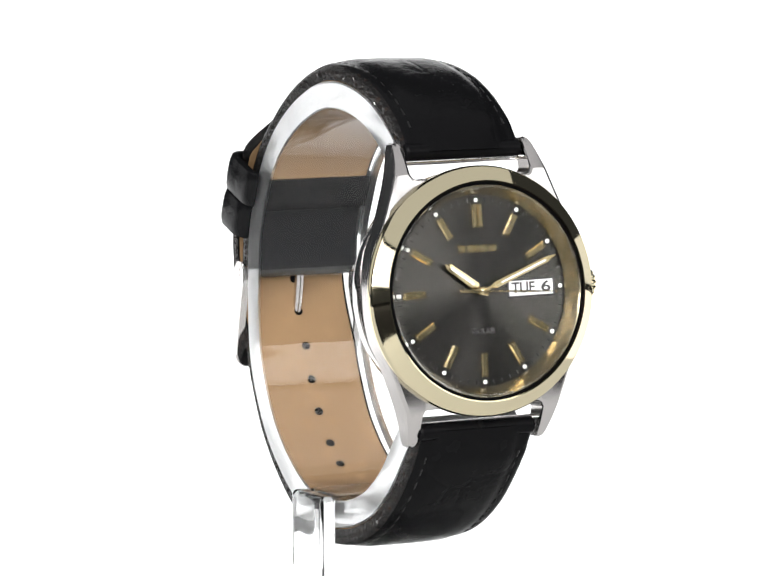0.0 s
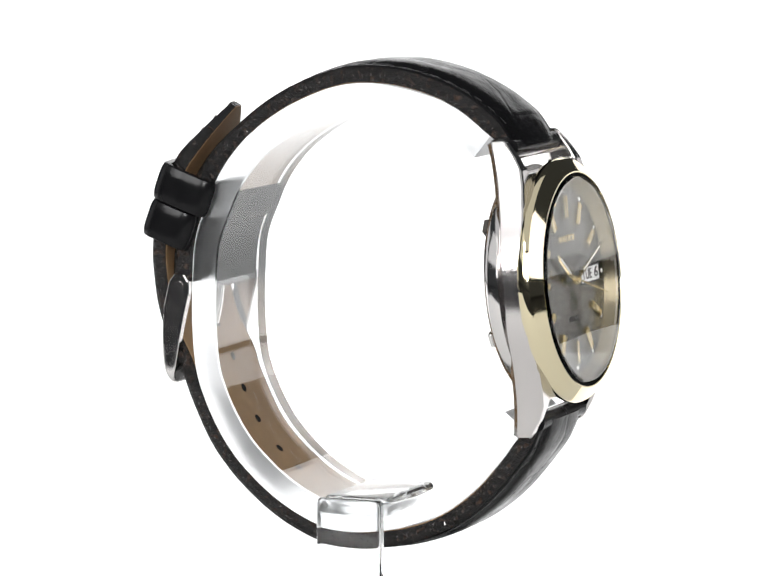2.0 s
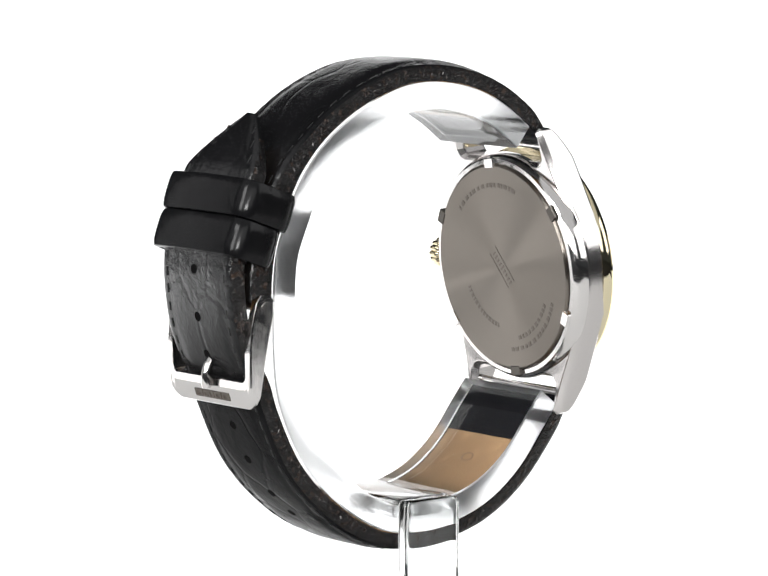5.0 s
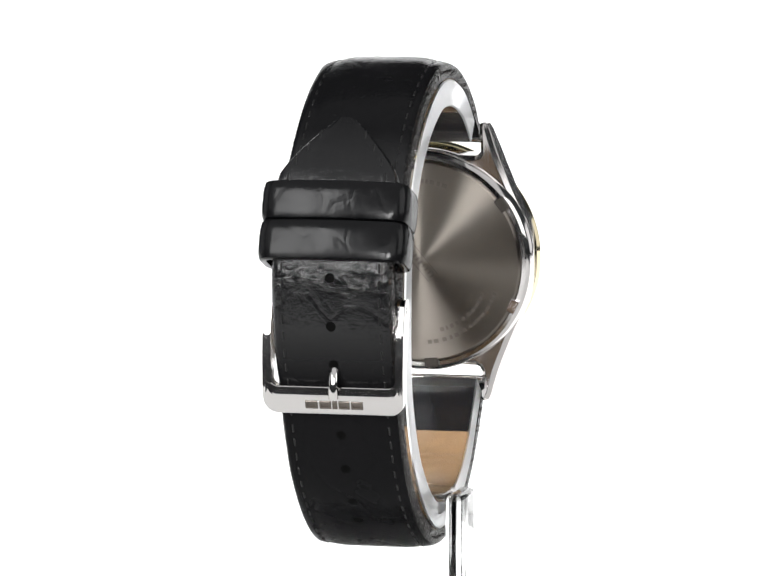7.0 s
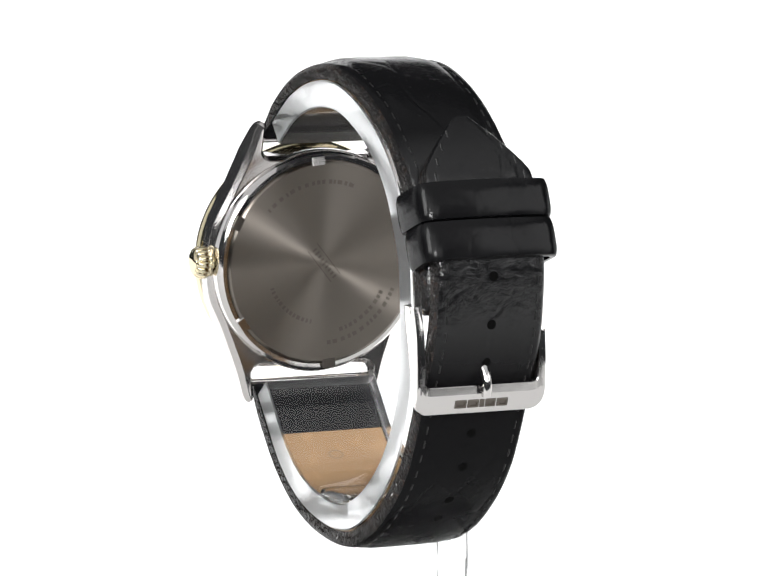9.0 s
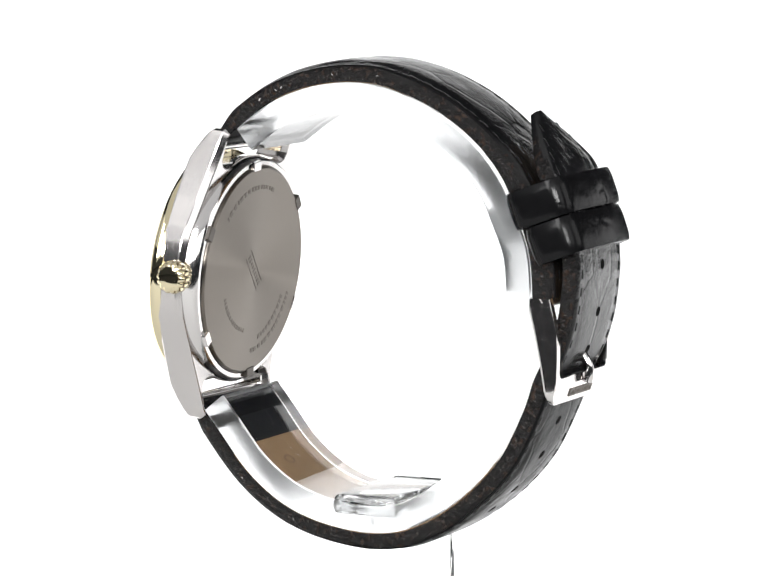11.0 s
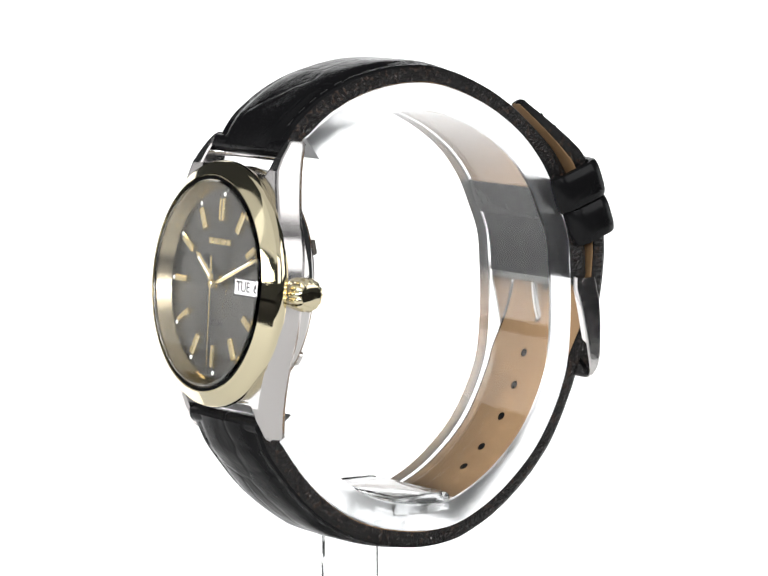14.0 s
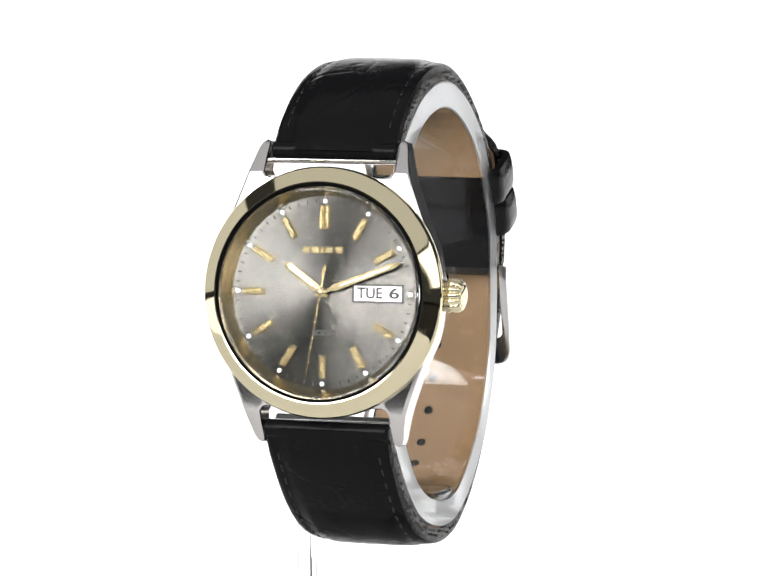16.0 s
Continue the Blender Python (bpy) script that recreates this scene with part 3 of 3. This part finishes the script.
# Solid black plugs; the dark of each punched hole is put in as colour.
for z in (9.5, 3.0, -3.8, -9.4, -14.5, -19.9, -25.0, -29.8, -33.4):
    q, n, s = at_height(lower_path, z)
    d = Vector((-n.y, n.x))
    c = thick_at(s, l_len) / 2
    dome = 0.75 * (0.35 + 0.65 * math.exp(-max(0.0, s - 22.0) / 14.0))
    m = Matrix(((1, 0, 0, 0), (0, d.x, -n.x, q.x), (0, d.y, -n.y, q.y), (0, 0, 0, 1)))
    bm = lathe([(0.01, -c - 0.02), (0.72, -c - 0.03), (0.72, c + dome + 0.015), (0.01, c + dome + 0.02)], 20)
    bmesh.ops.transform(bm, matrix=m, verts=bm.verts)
    part("dark_hole_plug", bm, BLACK, lower)


def stamp(at):
    """A small oval mark pressed into the tan lining."""
    q, n, s = min(frames_of(lower_path), key=lambda f: abs(f[2] - at))
    d = Vector((-n.y, n.x))
    c = thick_at(s, l_len) / 2
    m = Matrix(((1, 0, 0, 0.4), (0, d.x, -n.x, q.x), (0, d.y, -n.y, q.y), (0, 0, 0, 1)))
    bm = lathe([(0.75, -c + 0.1), (0.75, -c - 0.03), (0.98, -c - 0.03), (0.98, -c + 0.1)], 28, closed=True)
    bmesh.ops.transform(bm, matrix=m @ Matrix.Diagonal((1.3, 1, 1, 1)), verts=bm.verts)
    return part("stamp", bm, STAMP, lower, "faint oval stamp in the lining")


stamp(15.5)


# keepers
def rounded(hx, hy, r, n=6):
    pts = []
    for cx, cy, a0 in ((hx - r, hy - r, 0), (-hx + r, hy - r, 90), (-hx + r, -hy + r, 180), (hx - r, -hy + r, 270)):
        for k in range(n + 1):
            a = radians(a0 + 90 * k / n)
            pts.append((cx + r * math.cos(a), cy + r * math.sin(a)))
    return pts


def keeper(yz, lean, hx, hy, wide):
    """A leather loop round both strap halves; lean: degrees that its axis leans from upright."""
    m = Matrix.Translation((0, yz[0], yz[1])) @ Matrix.Rotation(radians(lean), 4, "X")
    h, th = wide / 2, 1.0
    prof = [(0.28 * (1 - (k / 4) ** 4), (h - 0.12) * k / 4) for k in range(-4, 5)] + [(-0.3, h), (-th, h), (-th, -h), (-0.3, -h)]
    loops = []
    for o, z in prof:
        row = []
        for x, y in rounded(hx + o, hy + o, 2.3 + o):
            row.append((x, y, z))
        # split the straight front and bow it outward a little
        front = [i for i in range(len(row)) if row[i][1] > hy + o - 1e-4]
        a, b = row[front[0]], row[front[-1]]
        steps = [(a[0] + (b[0] - a[0]) * k / 12, a[1] + 0.5 * (1 - (2 * k / 12 - 1) ** 2), z) for k in range(1, 12)]
        row[front[0] + 1:front[0] + 1] = steps
        loops.append(row)
    bm = rings(loops, closed=True)
    bmesh.ops.transform(bm, matrix=m, verts=bm.verts)
    return part("keeper", bm, KEEPER_LEATHER, watch, "black leather keeper loop", smooth=40)


keeper((28.5, 12.1), 20, 10.45, 4.7, 5.6)
keeper((30.9, 6.9), 20, 10.55, 3.9, 5.7)

# buckle: frame in a plane leaning outward towards its lower bar
PIN = (29.1, -2.2)
BUCKLE = pose(0.35 * MM, PIN[0] * MM, PIN[1] * MM, 0, 0, 0)      # local z runs up the strap, local y outward
buckle = tagged(new("buckle"), "polished steel pin buckle")
buckle.parent, buckle.matrix_basis = watch, BUCKLE


def frame_loop(hx, top, bottom, r_top, r_bot, n=12, along=14):
    pts = []
    corners = ((hx - r_top, top - r_top, r_top, 0), (-hx + r_top, top - r_top, r_top, 90), (-hx + r_bot, bottom + r_bot, r_bot, 180), (hx - r_bot, bottom + r_bot, r_bot, 270))
    for i, (cx, cz, r, a0) in enumerate(corners):
        for k in range(n + 1):
            a = radians(a0 + 90 * k / n)
            pts.append((cx + r * math.cos(a), cz + r * math.sin(a)))
        if i in (1, 3):
            z0, z1 = (top - r_top, bottom + r_bot) if i == 1 else (bottom + r_bot, top - r_top)
            pts += [(-hx if i == 1 else hx, z0 + (z1 - z0) * k / along) for k in range(1, along)]
    return pts


def between(z, table):
    """Straight lines between (z, value) pairs in falling z."""
    for (z0, v0), (z1, v1) in zip(table, table[1:]):
        if z >= z1:
            return v0 + (v1 - v0) * min(1.0, max(0.0, (z0 - z) / (z0 - z1)))
    return table[-1][1]


FACE = [(1.7, 0.8), (1.5, 1.2), (1.0, 1.6), (-1.0, 2.1), (-3.4, 2.65), (-7.0, 2.9), (-12.1, 2.75), (-12.3, 2.65), (-14.9, 1.75)]
REAR = [(1.7, -0.75), (1.5, -1.15), (0.9, -1.5), (-1.2, -1.5), (-4.1, -0.8), (-8.4, 0.1), (-14.9, 1.2)]


def buckle_frame():
    """An open U: deep leaf-shaped side bars, and a lower bar that slopes back towards its foot."""
    n = 12
    inner = frame_loop(9.05, 1.7, -10.8, 0.05, 1.0, n)[2 * n + 1:]
    outer = frame_loop(10.3, 1.7, -14.9, 0.05, 2.2, n)[2 * n + 1:]
    spec = ((0.0, 1, -0.55), (0.02, 1, -0.1), (0.05, 1, 0.0), (0.31, 1, 0.0), (0.37, 1, 0.0), (0.6, 1, 0.0), (0.93, 1, -0.02), (0.98, 1, -0.12), (1.0, 1, -0.35), (1.0, 0, 0.3), (0.96, 0, 0.08), (0.9, 0, 0.0), (0.1, 0, 0.0), (0.0, 0, 0.25))
    loops = []
    for p, q in zip(inner, outer):
        ring = []
        for t, front, d in spec:
            x, z = p[0] * (1 - t) + q[0] * t, p[1] * (1 - t) + q[1] * t
            f, r = between(z, FACE), between(z, REAR)
            d *= min(1.0, (f - r) / 1.5)
            ring.append((x, (f if front else r) + d, z))
        loops.append(ring)
    return rings(loops, caps=True)


part("buckle_frame", buckle_frame(), STEEL, buckle, "polished steel frame", smooth=5)
part("pin_bar", rings([[(x, 0.6 * math.cos(a), 0.6 * math.sin(a)) for a in [2 * math.pi * i / 16 for i in range(16)]] for x in (-10.36, 10.36)], caps=True), STEEL, buckle)


def rod(pts, r):
    p = smooth_path(pts, 0.4)
    loops = []
    for q, n, s in frames_of(p):
        loops.append([(r * math.cos(a), q.x + n.x * r * math.sin(a), q.y + n.y * r * math.sin(a)) for a in [2 * math.pi * i / 14 for i in range(14)]])
    bm = rings(loops, caps=True)
    return bm


def mark_block(w, m):
    """A raised letter-sized frame, hollow in the middle."""
    bm = rings([[(cx * (w / 2 - i), h, cz * (0.6 - i)) for cx, cz in ((-1, -1), (1, -1), (1, 1), (-1, 1))] for i, h in ((0, -0.1), (0, 0.1), (0.08, 0.16), (0.32, 0.16), (0.38, 0.0))], caps=True)
    bmesh.ops.transform(bm, matrix=m, verts=bm.verts)
    return bm


prong = part("prong", rod([(29.3, -2.0), (29.8, -6), (30.6, -9.2), (31.8, -10.7), (32.5, -11.9), (32.7, -13.4), (32.5, -14.6)], 0.72), STEEL, buckle, "steel buckle tongue")
prong.matrix_basis = BUCKLE.inverted()
for k, w in enumerate((1.7, 1.6, 0.7, 1.7, 1.8)):
    x = (-3.9, -2.0, -0.65, 0.75, 2.75)[k] + 0.4
    m = Matrix.Translation((x, 2.24, -13.5)) @ Matrix.Rotation(radians(-19), 4, "X")
    part("emblem_block", mark_block(w, m), WORN, buckle, "raised steel maker's mark" if k == 0 else "")

# ---------------------------------------------------------------- clear acrylic stand
stand = tagged(new("display_stand"), "clear acrylic watch stand with C-shaped cuff on a short post", "display stand")
stand.matrix_basis = START
def inside(path, sign, s0, keep):
    """Points that lie against the lining of a strap half."""
    fr = frames_of(path)
    pts = [q - sign * n * (thick_at(s, fr[-1][2]) / 2 + 1.56) for q, n, s in fr if s >= s0 and keep(q)]
    return [(p.x, p.y) for p in pts[::6]]


CUFF = inside(lower_path, -1, 2.0, lambda q: q.y < -19) + [(25.4, -14.0), (25.9, -8.0), (25.85, -1.5), (25.3, 4.8)] + inside(upper_path, 1, 3.0, lambda q: q.y > 11)[::-1]
cuff_section = [(-9.3, -2.3), (-9.1, -2.5), (9.1, -2.5), (9.3, -2.3), (9.3, 1.3), (9.1, 1.5), (-9.1, 1.5), (-9.3, 1.3)]
cuff = part("cuff", band(smooth_path(CUFF, 1.0), lambda s, total: cuff_section, -1), ACRYLIC, stand, smooth=20)
cuff.visible_shadow = False
cuff.data.materials.append(FROSTED)
for f in cuff.data.polygons:
    if abs(f.normal.x) > 0.5 or len(f.vertices) > 4:
        f.material_index = 1
part("cross_bar", block(-10.25, 9.0, -4.5, 5.9, -35.2, -32.3, 0.9, segs=4), SOFT_ACRYLIC, stand)
part("post", block(-12.9, -10.3, -4.2, 6.0, -49.25, -32.3, 0.9, segs=4), CLEAR, stand)
part("foot_plate", block(-15, 13, -15, 16, -52.25, -49.3, 0.6, segs=3), ACRYLIC, stand)


# ---------------------------------------------------------------- what moves
def motions():
    times = [i * 0.25 for i in range(65)]
    spin = [(t, pose(0, 0, AXIS_Z * MM, 0, 0, turn(t))) for t in times]
    walk(watch, spin)
    walk(stand, spin)
    beats = []
    for k in range(17):
        place = HEAD @ spot(0, 0, 0, 93.5 + 6 * k)
        beats.append((max(0.0, k - 0.44), place))
        beats.append((min(16.0, k + 0.5), place))
    walk(second_hand, beats)


motions()
